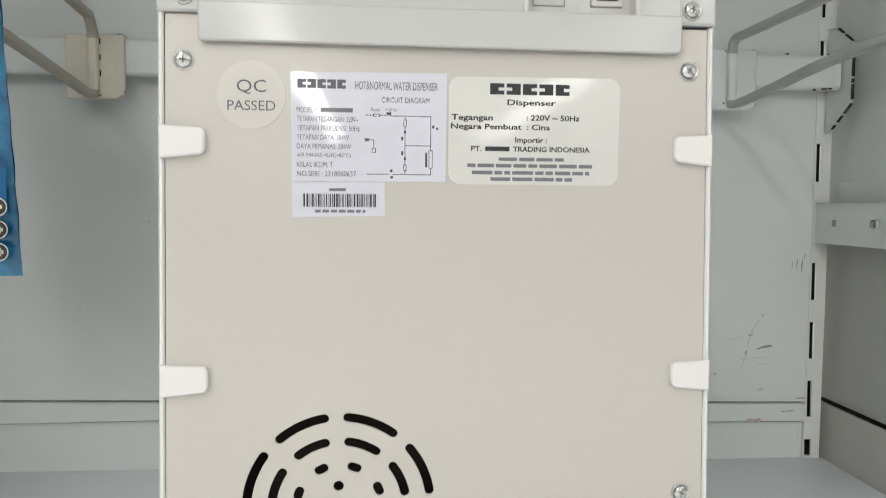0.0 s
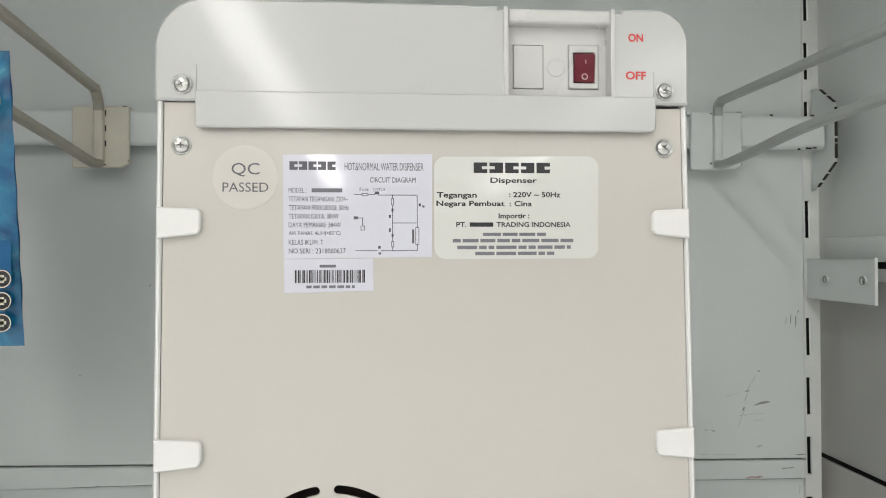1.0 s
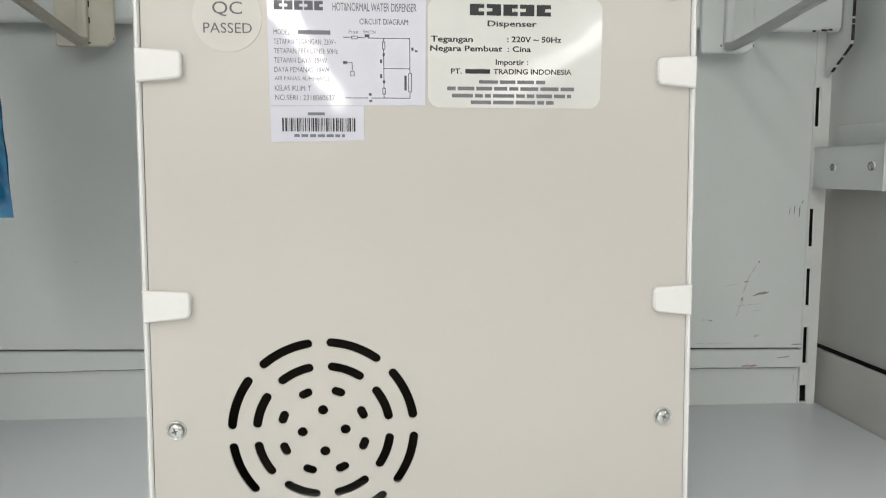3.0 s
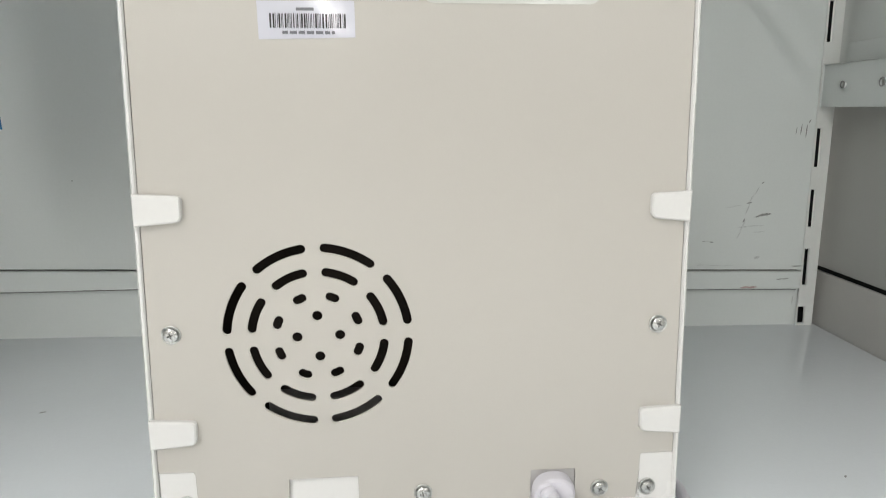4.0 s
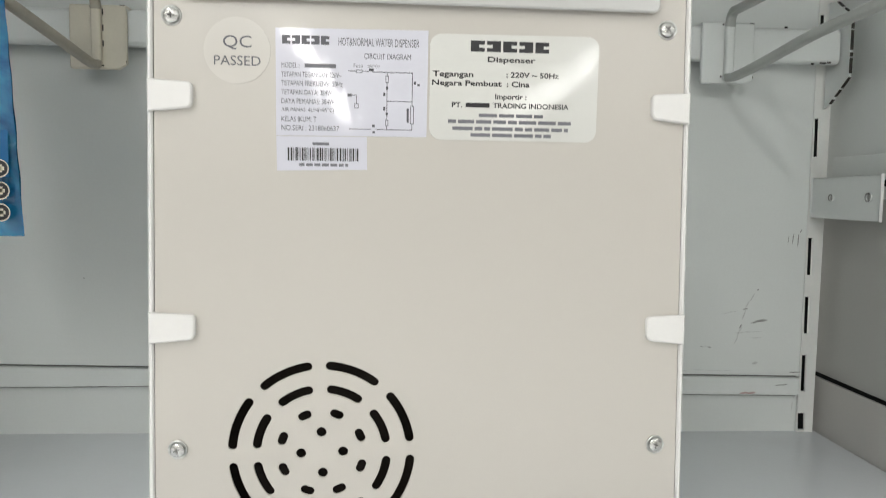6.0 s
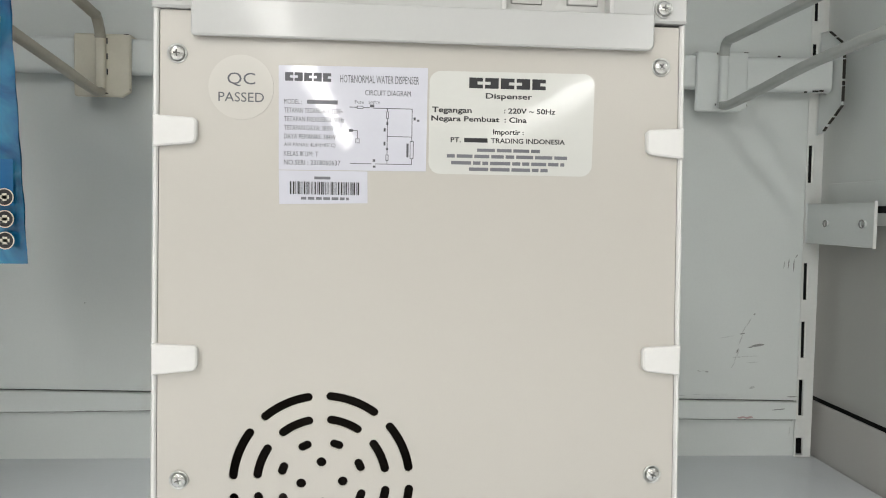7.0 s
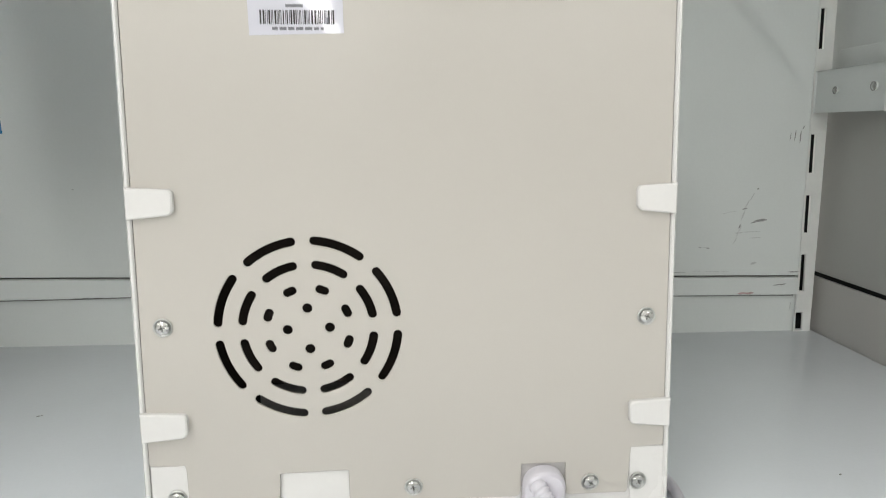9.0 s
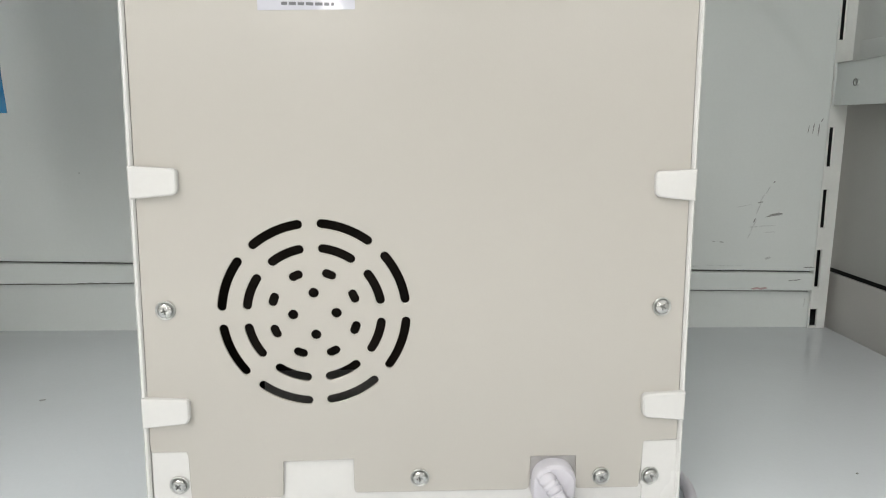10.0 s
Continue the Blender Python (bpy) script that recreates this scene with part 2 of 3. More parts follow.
# main sheet: its lower edge runs slightly out of level
part("sheet", plate([(-0.515, 0.0724), (0.4055, 0.0595), (0.4055, 0.95), (-0.515, 0.95)], 0.0, 0.004, bevel=0.0008), M_BACK, back)
part("lower_strip", plate([(-0.515, 0.0480), (-0.33, 0.0492), (-0.13, 0.0522), (0.0, 0.0500), (0.28, 0.0415), (0.4045, 0.0400), (0.4045, 0.0580), (-0.515, 0.0709)], -0.0030, 0.005, bevel=0.0012), M_BACK, back)
# Black sheet holds the shade of the gap under the main sheet.
part("gap", plate([(-0.515, 0.064), (0.4045, 0.050), (0.4045, 0.064), (-0.515, 0.078)], 0.0042, 0.0048), M_GAP_SHADE, back)
part("kick_sheet", box(-0.515, 0.4078, 0.0050, 0.011, -0.002, 0.085), M_BACK, back)


# Seam strips paint in the shade under the lower strip; the left one is grimy too.
part("seam", plate([(-0.515, 0.0458), (-0.33, 0.0468), (-0.13, 0.0492), (-0.02, 0.0474), (-0.02, 0.0508), (-0.13, 0.0534), (-0.33, 0.0504), (-0.515, 0.0492)], 0.0042, 0.0048), M_GREY, back, "dark seam with grime and the gap's shade in its colour")
part("seam", plate([(-0.019, 0.0474), (0.28, 0.0388), (0.4045, 0.0374), (0.4045, 0.0410), (0.28, 0.0425), (-0.019, 0.0508)], 0.0042, 0.0048), M_SCUFF_SHADE, back)


def scuffs(parent, y, rows, mat, name="scuff_mark"):
    """Thin worn strokes: each (x, z, length, width, lean in degrees)."""
    rng = random.Random(5)
    for x, z, ln, wd, a in rows:
        c, s = math.cos(radians(a)), math.sin(radians(a))
        n = max(1, round(ln / 0.010))
        step = ln / n
        for k in range(n):
            # a long stroke breaks up into two uneven ones
            l = step * rng.uniform(0.8, 1.05) if n > 1 else ln
            w = wd * rng.uniform(0.45, 0.8)
            mid, off = -ln / 2 + (k + 0.5) * step + (rng.uniform(-0.15, 0.15) * step if n > 1 else 0), rng.uniform(-0.3, 0.3) * wd
            pts = [(-l / 2, 0), (-l / 5, -w / 2), (l / 4, -w / 2.6), (l / 2, 0), (l / 5, w / 2), (-l / 4, w / 3)]
            part(name, plate([(x + (u + mid) * c - (v + off) * s, z + (u + mid) * s + (v + off) * c) for u, v in pts], y, y + 0.0003), mat, parent)


scuffs(back, -0.0004, [(0.362, 0.1165, 0.014, 0.0040, 6), (0.356, 0.1150, 0.010, 0.0020, 14), (0.345, 0.1285, 0.006, 0.0018, 10), (0.357, 0.1490, 0.0025, 0.0030, 40),
                       (0.391, 0.2010, 0.011, 0.0012, 84), (0.396, 0.1995, 0.013, 0.0014, 87), (0.386, 0.2000, 0.008, 0.0010, 84), (0.399, 0.2090, 0.004, 0.0016, 60),
                       (0.301, 0.0905, 0.0035, 0.0014, -14), (0.309, 0.0890, 0.0050, 0.0018, -10), (0.278, 0.0650, 0.024, 0.0009, -1), (0.400, 0.0640, 0.012, 0.0024, 0), (0.341, 0.1110, 0.005, 0.0018, 64)], M_SCUFF_SHADE)
scuffs(back, -0.0004, [(0.347, 0.1335, 0.010, 0.0016, 62), (0.344, 0.1225, 0.012, 0.0018, 70), (0.3405, 0.1060, 0.014, 0.0018, 66), (0.3365, 0.0965, 0.008, 0.0014, 60), (0.344, 0.1052, 0.020, 0.0018, 3), (0.357, 0.1060, 0.012, 0.0014, 2),
                       (0.357, 0.0990, 0.013, 0.0014, 2), (0.329, 0.1255, 0.020, 0.0013, 7), (0.357, 0.0740, 0.007, 0.0050, 10), (0.352, 0.1410, 0.010, 0.0012, 60), (0.305, 0.0900, 0.005, 0.001, 10), (0.315, 0.0655, 0.040, 0.0008, -1)], M_SCUFF_L)
# grime at the corner of the kick sheet and under the strip
scuffs(back, 0.0046, [(0.402, 0.0260, 0.010, 0.0014, 85), (0.4045, 0.0380, 0.006, 0.0012, 70)], M_SCUFF_L)
scuffs(back, -0.0034, [(-0.20, 0.0522, 0.070, 0.0014, 1.0), (-0.16, 0.0528, 0.030, 0.0010, 2.0), (-0.145, 0.0515, 0.004, 0.0014, 30), (-0.305, 0.0500, 0.030, 0.0009, 0.6)], M_SCUFF_SHADE)
scuffs(back, -0.0034, [(0.350, 0.0425, 0.020, 0.003, 6)], M_PINK)
scuffs(back, -0.0034, [(0.385, 0.051, 0.016, 0.0014, 8)], M_SCUFF_SHADE)
scuffs(back, -0.0004, [(-0.245, 0.24, 0.003, 0.0012, 30), (-0.31, 0.155, 0.002, 0.001, 0)], M_SCUFF_SHADE)

post = placed(thing("upright_post", "off-white slotted steel upright post with chipped slots", "post", kind="structure"))
slots = [[(0.4085, z), (0.4130, z), (0.4125, z + 0.038), (0.4080, z + 0.038)] for z in (0.6885, 0.628, 0.5675, 0.507, 0.4465, 0.386, 0.3255, 0.284, 0.2245, 0.1640, 0.1035, 0.0430)]
slots = [s for s in slots if not (0.31 < s[0][1] < 0.35)] + [[(0.4075, 0.002), (0.4145, 0.002), (0.414, 0.020), (0.407, 0.020)]]
part("face", plate([(0.4060, 0.0), (0.4232, 0.0), (0.4236, 0.95), (0.4060, 0.95)], 0.001, 0.0035, slots, bevel=0.0004), M_POST, post)
# Black backing paints the unlit hollow behind the slots.
part("channel_shade", box(0.4062, 0.4222, 0.012, 0.016, 0.0, 0.95), M_GAP_SHADE, post)
part("web", box(0.4204, 0.4230, 0.0035, 0.03, 0.0, 0.95), M_POST, post)

side = placed(thing("side_sheet", "grey enamelled steel side sheet, lower part darkened as shade, with a dark gap along its foot", "side panel", kind="structure"))
# Lower sheet is darker than the upper: shade below the rail in its colour.
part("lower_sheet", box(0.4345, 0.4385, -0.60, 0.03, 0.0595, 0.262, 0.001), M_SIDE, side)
part("upper_sheet", box(0.4345, 0.4385, -0.60, 0.03, 0.262, 0.95, 0.001), M_BACK, side, "grey-white upper sheet, paler than the shade-darkened lower one")
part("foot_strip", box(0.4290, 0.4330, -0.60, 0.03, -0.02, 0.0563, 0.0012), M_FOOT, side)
# Black strip stands for the shade in the gap above the foot strip.
part("gap", box(0.4385, 0.4400, -0.60, 0.03, 0.04, 0.07), M_GAP_SHADE, side)

# Added out of view: keeps the left lamp row off the back sheet.
tagged(placed(mesh_ob("side_blocker", box(-0.520, -0.515, -0.60, 0.0, 0.0, 0.95, 0.001), M_SIDE)), "unseen grey side sheet added to block light from the left", "side panel", kind="structure")
# Unseen slab added overhead; its depth sets how dark the upper bay gets.
tagged(placed(mesh_ob("shelf_blocker", box(-0.515, 0.43, -0.515, 0.0, 0.60, 0.63, 0.002), M_SHELF)), "unseen grey-white shelf added above to shade the bay", "shelf", kind="structure")

rail2 = placed(thing("side_rail", "grey-white folded steel rail with a long slot", "rail"))
part("flange", box(0.4305, 0.4345, -0.45, 0.004, 0.2600, 0.2835, 0.0015), M_BACK, rail2)
# Black sheet paints the shaded depth of the slot.
part("slot", box(0.4335, 0.4344, -0.45, -0.03, 0.2530, 0.2605), M_GAP_SHADE, rail2)
part("lower_lip", box(0.4285, 0.4345, -0.45, -0.03, 0.2420, 0.2535, 0.0015), M_POST, rail2)

arm = placed(thing("shelf_bracket", "grey-white steel shelf bracket arm with two punched holes", "bracket"))
ARM = pose(0.4078, 0.000, 0, 0, 0, 90)


def bracket_arm():
    holes = [disc(-0.0335, 0.2430, 0.0030, 16), disc(-0.0880, 0.2435, 0.0036, 16)]
    ob = part("web", plate([(-0.104, 0.2225), (0.0, 0.2228), (0.0, 0.2625), (-0.104, 0.2632)], -0.0010, 0.0010, holes, bevel=0.0003), M_BACK, arm)
    ob.matrix_local = ARM
    lip = part("end_flange", box(-0.1052, -0.1040, -0.0014, 0.0016, 0.2220, 0.2640, 0.0005), M_POST, arm)
    lip.matrix_local = ARM
    # Dark crescents behind the punched holes imitate the shade on their edges.
    for x, z, r in ((-0.0335, 0.2430, 0.0032), (-0.0880, 0.2435, 0.0038)):
        ring = part("hole_rim_shade", plate(disc(x, z, r + 0.0003, 20), 0.0012, 0.0014, [disc(x - 0.0005, z - 0.0003, r - 0.0007, 20)]), M_SCUFF_SHADE, arm)
        ring.matrix_local = ARM


bracket_arm()

rail = placed(thing("hook_rail", "grey-white oval steel hanging rail across the back sheet", "rail"))
part("tube", sweep([(-0.515, -0.017, 0.388), (-0.2, -0.017, 0.388), (0.4143, -0.017, 0.388)], [(a, b) for a, b in rounded([(-0.006, -0.0165), (0.006, -0.0165), (0.006, 0.0165), (-0.006, 0.0165)], 0.005)]), M_BACK, rail)
endp = part("end_plate", plate(rounded([(0.0, 0.3305), (-0.010, 0.3340), (-0.0395, 0.3560), (-0.0405, 0.360), (-0.0405, 0.4105), (-0.038, 0.4155), (-0.015, 0.4330), (0.0, 0.4350)], 0.002), -0.001, 0.001, bevel=0.0003), M_BACK, rail)
END = pose(0.4155, 0.001, 0, 0, 0, 90)
endp.matrix_local = END
for x0, z0, x1, z1 in ((-0.0405, 0.360, -0.0405, 0.3745), (-0.0405, 0.3752, -0.0405, 0.3795), (-0.0405, 0.3815, -0.0405, 0.4000), (-0.0405, 0.4010, -0.0405, 0.4100), (-0.0400, 0.3565, -0.0290, 0.3482),
                       (-0.0270, 0.3467, -0.0195, 0.3412), (-0.0165, 0.3390, -0.0115, 0.3352), (-0.0385, 0.4152, -0.0280, 0.4232), (-0.0250, 0.4254, -0.0160, 0.4322)):
    ln, lean = math.hypot(x1 - x0, z1 - z0), math.degrees(math.atan2(z1 - z0, x1 - x0))
    ch = part("chipped_edge", box(-ln / 2, ln / 2, -0.0014, 0.0014, -0.0007, 0.0005, 0.0003, 1), M_CHIP, rail)
    ch.matrix_local = END @ pose((x0 + x1) / 2, 0, (z0 + z1) / 2, 0, -lean, 0)
for x, z, w in ((0.398, 0.372, 0.006), (0.404, 0.3725, 0.004), (0.388, 0.371, 0.003), (0.402, 0.4045, 0.004), (0.36, 0.4045, 0.003)):
    part("chipped_edge", box(x - w / 2, x + w / 2, -0.0235, -0.0225, z - 0.0008, z + 0.0008, 0.0003, 1), M_CHIP, rail)


def chip(parent, x, y, z, w, h):
    part("chipped_edge", box(x - w / 2, x + w / 2, y, y + 0.0006, z - h / 2, z + h / 2, 0.0003, 1), M_CHIP, parent)


def wall_hook(u, mat_plate, mat_arm, label, slope, low):
    """A saddle over the rail with a bent upper bar and a straight lower bar."""
    hook = placed(thing("display_hook", label, "hook", "hooks on the rail"), UNIT @ pose(u, 0, 0))
    pl = plate(rounded([(-0.025, 0.3495), (0.018, 0.3495), (0.0255, 0.354), (0.0255, 0.4065), (-0.025, 0.4065)], 0.0025), -0.0275, -0.024, bevel=0.001)
    box(-0.0245, 0.025, -0.026, -0.004, 0.4042, 0.4068, 0.0006, bm=pl)
    part("back_plate", pl, mat_plate, hook)
    flat_bar = rounded([(-0.0036, -0.0042), (0.0036, -0.0042), (0.0036, 0.0042), (-0.0036, 0.0042)], 0.0022)
    part("spine", sweep([(0.0, -0.0300, 0.353), (0.0, -0.0300, 0.370), (0.0, -0.0300, 0.388), (0.0, -0.0300, 0.4025)], flat_bar, up=(1, 0, 0)), mat_plate, hook)
    upper = smooth_line([(0.0, -0.0302, 0.4015), (0.0, -0.0306, 0.4065), (0.0, -0.0330, 0.4120)] + [(0.0, y, 0.4155 - slope * y) for y in (-0.039, -0.047, -0.12, -0.20, -0.30)], 12)
    part("upper_bar", sweep(upper, flat_bar, up=(1, 0, 0)), mat_arm, hook)
    lower = smooth_line([(0.0, -0.029, low[0] + 0.004)] + [(0.0, y, z) for y, z in zip((-0.040, -0.10, -0.18, -0.30), low)], 8)
    part("lower_bar", sweep(lower, flat_bar, up=(1, 0, 0)), mat_arm, hook)
    for z in (0.372, 0.386, 0.400):
        chip(hook, 0.0050, -0.0281, z, 0.0012, 0.0055)
    chip(hook, -0.0055, -0.0281, 0.4045, 0.0016, 0.0014)
    chip(hook, -0.0060, -0.0281, 0.3560, 0.0014, 0.0020)
    chip(hook, 0.0040, -0.0281, 0.3525, 0.0030, 0.0012)
    chip(hook, 0.0225, -0.0281, 0.4062, 0.0050, 0.0006)
    chip(hook, 0.0252, -0.0278, 0.3560, 0.0006, 0.0025)
    return hook


wall_hook(-0.2805, M_CREAM, M_ARM, "cream plastic rail hook with two flat aged metal bars", 0.1125, (0.3522, 0.3603, 0.3711, 0.3873))
wall_hook(0.3020, M_BACK, M_GARM, "grey-white rail hook with two flat enamelled bars", -0.018, (0.3535, 0.3575, 0.3645, 0.3680))


# ---- blue packet hanging on the hook ----
def film():
    mat = bpy.data.materials.new("blue_printed_film")
    mat.use_nodes = True
    nt = mat.node_tree
    bs = nt.nodes["Principled BSDF"]
    bs.inputs["Roughness"].default_value = 0.22
    co = nt.nodes.new("ShaderNodeTexCoord")
    mp = nt.nodes.new("ShaderNodeMapping")
    mp.inputs["Scale"].default_value = (1.6, 1, 1)
    wv = nt.nodes.new("ShaderNodeTexNoise")
    wv.inputs["Scale"].default_value, wv.inputs["Detail"].default_value, wv.inputs["Distortion"].default_value = 26, 4, 1.4
    rp = nt.nodes.new("ShaderNodeValToRGB")
    e = rp.color_ramp.elements
    e[0].position, e[0].color = 0.30, (0.004, 0.07, 0.20, 1)
    e[1].position, e[1].color = 0.62, (0.02, 0.22, 0.40, 1)
    m = rp.color_ramp.elements.new(0.72)
    m.color = (0.10, 0.42, 0.58, 1)
    nt.links.new(co.outputs["Object"], mp.inputs[0])
    nt.links.new(mp.outputs[0], wv.inputs["Vector"])
    nt.links.new(wv.outputs["Fac"], rp.inputs[0])
    nt.links.new(rp.outputs[0], bs.inputs["Base Color"])
    bp = nt.nodes.new("ShaderNodeBump")
    bp.inputs["Strength"].default_value, bp.inputs["Distance"].default_value = 0.5, 0.002
    nt.links.new(wv.outputs["Fac"], bp.inputs["Height"])
    nt.links.new(bp.outputs[0], bs.inputs["Normal"])
    return mat


M_FILM = film()
M_BAND = material("deep_blue_print", (0.01, 0.12, 0.30), 0.22, grain=0.05, stain=0.1)


def packet():
    bag = thing("blue_packet", "blue printed plastic packet with dark round symbols, hanging on a hook", "packet")
    bag.matrix_world = pose(-0.3225, 0.165, 0.0)
    bm = bmesh.new()
    nx, nz = 14, 30
    rows = []
    for k in range(nz + 1):
        z = 0.208 + 0.20 * k / nz
        fat = 0.008 * math.sin(math.pi * min(1, max(0, (k / nz) / 0.82))) ** 0.6 if k / nz < 0.82 else 0.0
        row = []
        for i in range(nx + 1):
            s = -1 + 2 * i / nx
            half = 0.0575 - 0.003 * (k / nz) + 0.0003 * math.sin(k * 1.3)
            w = (1 - s * s) ** 0.55 if abs(s) < 1 else 0
            row.append((s * half - 0.0070 * k / nz, fat * w + 0.0012 * noise.noise(Vector((s * 3, z * 30, 0))), z))
        rows.append(row)
    for sign in (-1, 1):
        vs = [[bm.verts.new((x, sign * (y + 0.0006), z)) for x, y, z in row] for row in rows]
        for a, b in zip(vs, vs[1:]):
            for i in range(nx):
                bm.faces.new((a[i], a[i + 1], b[i + 1], b[i]))
    bmesh.ops.remove_doubles(bm, verts=bm.verts, dist=0.0004)
    part("pouch", bm, M_FILM, bag)
    part("print_band", flat([(-0.053, 0.0535, 0.248, 0.279)], -0.0092), M_BAND, bag)
    for z in (0.2535, 0.2388, 0.2243):
        dot = part("round_symbol", plate(disc(0.0480, z, 0.0058, 24), -0.0098, -0.0096), M_INK, bag, "black round symbol with a pale ring")
        part("ring", plate(disc(0.0480, z, 0.0060, 24), -0.0100, -0.0099, [disc(0.0480, z, 0.0053, 24)]), M_CREAM, dot)
        part("sign", flat([(0.0450, 0.0510, z - 0.0012, z + 0.0012), (0.0464, 0.0496, z - 0.0026, z + 0.0026)], -0.0101), M_CREAM, dot)
    part("pink_stamp", flat([(0.02, 0.0425, 0.352, 0.366)], -0.0100), M_PINK, bag)
    for z in (0.340, 0.331, 0.385):
        part("printed_line", flat([(0.02, 0.0420, z, z + 0.002)], -0.0100), M_INK, bag)
    return bag


packet()


# ---- water dispenser, seen from its back ----
disp = thing("water_dispenser", "white and beige tabletop water dispenser standing on the shelf deck", "water dispenser")


def left(z):
    return -0.1255 - 0.0047 * (1 - z / 0.387)


def right(z):
    return 0.1256 + 0.0064 * (1 - z / 0.387)


def shell():
    """The outer cover: two side walls that flare slightly to the foot, a front wall far side and a floor."""
    bm = bmesh.new()
    for s, edge in ((1, left), (-1, right)):
        sec = [(0, 0.0005), (0.0009, -0.0008), (0.0020, -0.0008), (0.0027, 0.0002), (0.0027, 0.268), (0, 0.268)]
        rings = []
        for z in (0.0075, 0.012, 0.10, 0.20, 0.34):
            rings.append([bm.verts.new((edge(z) + s * a + (s * 0.0012 if z < 0.01 else 0), y, z)) for a, y in sec])
        for a, b in zip(rings, rings[1:]):
            for i in range(6):
                j = (i + 1) % 6
                bm.faces.new((a[i], a[j], b[j], b[i]))
        bm.faces.new(rings[0])
        bm.faces.new(rings[-1])
    box(-0.127, 0.129, 0.265, 0.272, 0.008, 0.345, 0.002, bm=bm)
    return bm


part("side_cover", shell(), M_WHITE, disp, "white plastic side covers")
# Dark sheets behind the panel give vent slots and gaps their shade by colour.
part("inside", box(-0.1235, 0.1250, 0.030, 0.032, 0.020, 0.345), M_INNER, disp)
part("shade_liner", box(-0.1245, 0.1258, 0.0030, 0.0042, 0.165, 0.339), M_INNER, disp)
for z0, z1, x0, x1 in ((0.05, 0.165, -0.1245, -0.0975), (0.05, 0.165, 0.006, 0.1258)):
    part("shade_liner", box(x0, x1, 0.0030, 0.0042, z0, z1), M_INNER, disp)
part("inner_tray", box(-0.075, -0.010, 0.012, 0.026, 0.066, 0.080, 0.003), M_GREY, disp)


def fan_slots(cx, cz, lean):
    """Three rings of eight rounded slots and four round holes."""
    out = []
    for r, half, w in ((0.0424, 15.3, 0.0021), (0.0310, 12.6, 0.0021), (0.0199, 3.6, 0.0021)):
        for k in range(8):
            mid = radians(lean + 22.5 + 45 * k)
            h = radians(half)
            loop = []
            for i in range(11):
                a = mid - h + 2 * h * i / 10
                loop.append((cx + (r + w) * math.cos(a), cz + (r + w) * math.sin(a)))
            for i in range(1, 6):
                q = math.pi * i / 6
                e = mid + h
                loop.append((cx + (r + w * math.cos(q)) * math.cos(e) - w * math.sin(q) * math.sin(e), cz + (r + w * math.cos(q)) * math.sin(e) + w * math.sin(q) * math.cos(e)))
            for i in range(11):
                a = mid + h - 2 * h * i / 10
                loop.append((cx + (r - w) * math.cos(a), cz + (r - w) * math.sin(a)))
            for i in range(1, 6):
                q = math.pi * i / 6
                e = mid - h
                loop.append((cx + (r - w * math.cos(q)) * math.cos(e) + w * math.sin(q) * math.sin(e), cz + (r - w * math.cos(q)) * math.sin(e) - w * math.sin(q) * math.cos(e)))
            out.append(loop)
    for k in range(4):
        a = radians(lean + 90 * k)
        out.append(disc(cx + 0.0100 * math.cos(a), cz + 0.0100 * math.sin(a), 0.0024, 16))
    return out


OUT = [(-0.1229, 0.3392), (left(0.05) + 0.0030, 0.0485), (-0.1100, 0.0485), (-0.1092, 0.0460), (-0.1088, 0.0235), (-0.0650, 0.0240), (-0.0645, 0.0425), (-0.0310, 0.0430),
       (-0.0308, 0.0255), (0.0553, 0.0250), (0.0555, 0.0425), (0.0780, 0.0425), (0.0782, 0.0250), (0.1102, 0.0250), (0.1116, 0.0495), (right(0.05) - 0.0030, 0.0500), (0.1233, 0.3392)]
RAD = [0.0, 0.001, 0.0005, 0.001, 0.001, 0.002, 0.0005, 0.0005, 0.002, 0.003, 0.0005, 0.0005, 0.002, 0.001, 0.001, 0.001, 0.0]
part("rear_panel", plate(rounded(OUT, RAD, 4), 0.0, 0.0012, fan_slots(-0.0477, 0.1158, 2.0), bevel=0.0002), M_PANEL, disp, "beige painted steel rear panel with round vent")

# base of the dispenser behind and below the panel
part("base", box(-0.1245, 0.1265, 0.0016, 0.25, 0.0135, 0.0470, 0.0008), M_WHITE, disp)
part("corner_block", plate(rounded([(-0.1268, 0.0080), (-0.1222, 0.0080), (-0.1210, 0.0105), (-0.1072, 0.0110), (-0.1070, 0.0480), (-0.1098, 0.0482), (-0.1266, 0.0482)], 0.0006), 0.0006, 0.004, bevel=0.0004), M_WHITE, disp)
part("corner_block", plate(rounded([(0.1122, 0.0110), (0.1245, 0.0105), (0.1250, 0.0075), (0.1302, 0.0075), (0.1300, 0.0495), (0.1112, 0.0495), (0.1112, 0.0262), (0.1122, 0.0255)], 0.0006), 0.0006, 0.004, bevel=0.0004), M_WHITE, disp)
# Grey sheet paints in the shade of the notch behind the plug.
part("cord_opening", box(0.0556, 0.0779, 0.0010, 0.0015, 0.0300, 0.0424), M_NOTCH, disp)
rib = box(-0.0572, -0.0553, -0.006, 0.004, 0.0015, 0.0215, 0.0008)
box(-0.0384, -0.0365, -0.006, 0.004, 0.0015, 0.0215, 0.0008, bm=rib)
box(-0.0562, -0.0375, -0.002, 0.030, 0.0015, 0.0140, 0.0008, bm=rib)
part("foot_tab", rib, M_WHITE, disp)
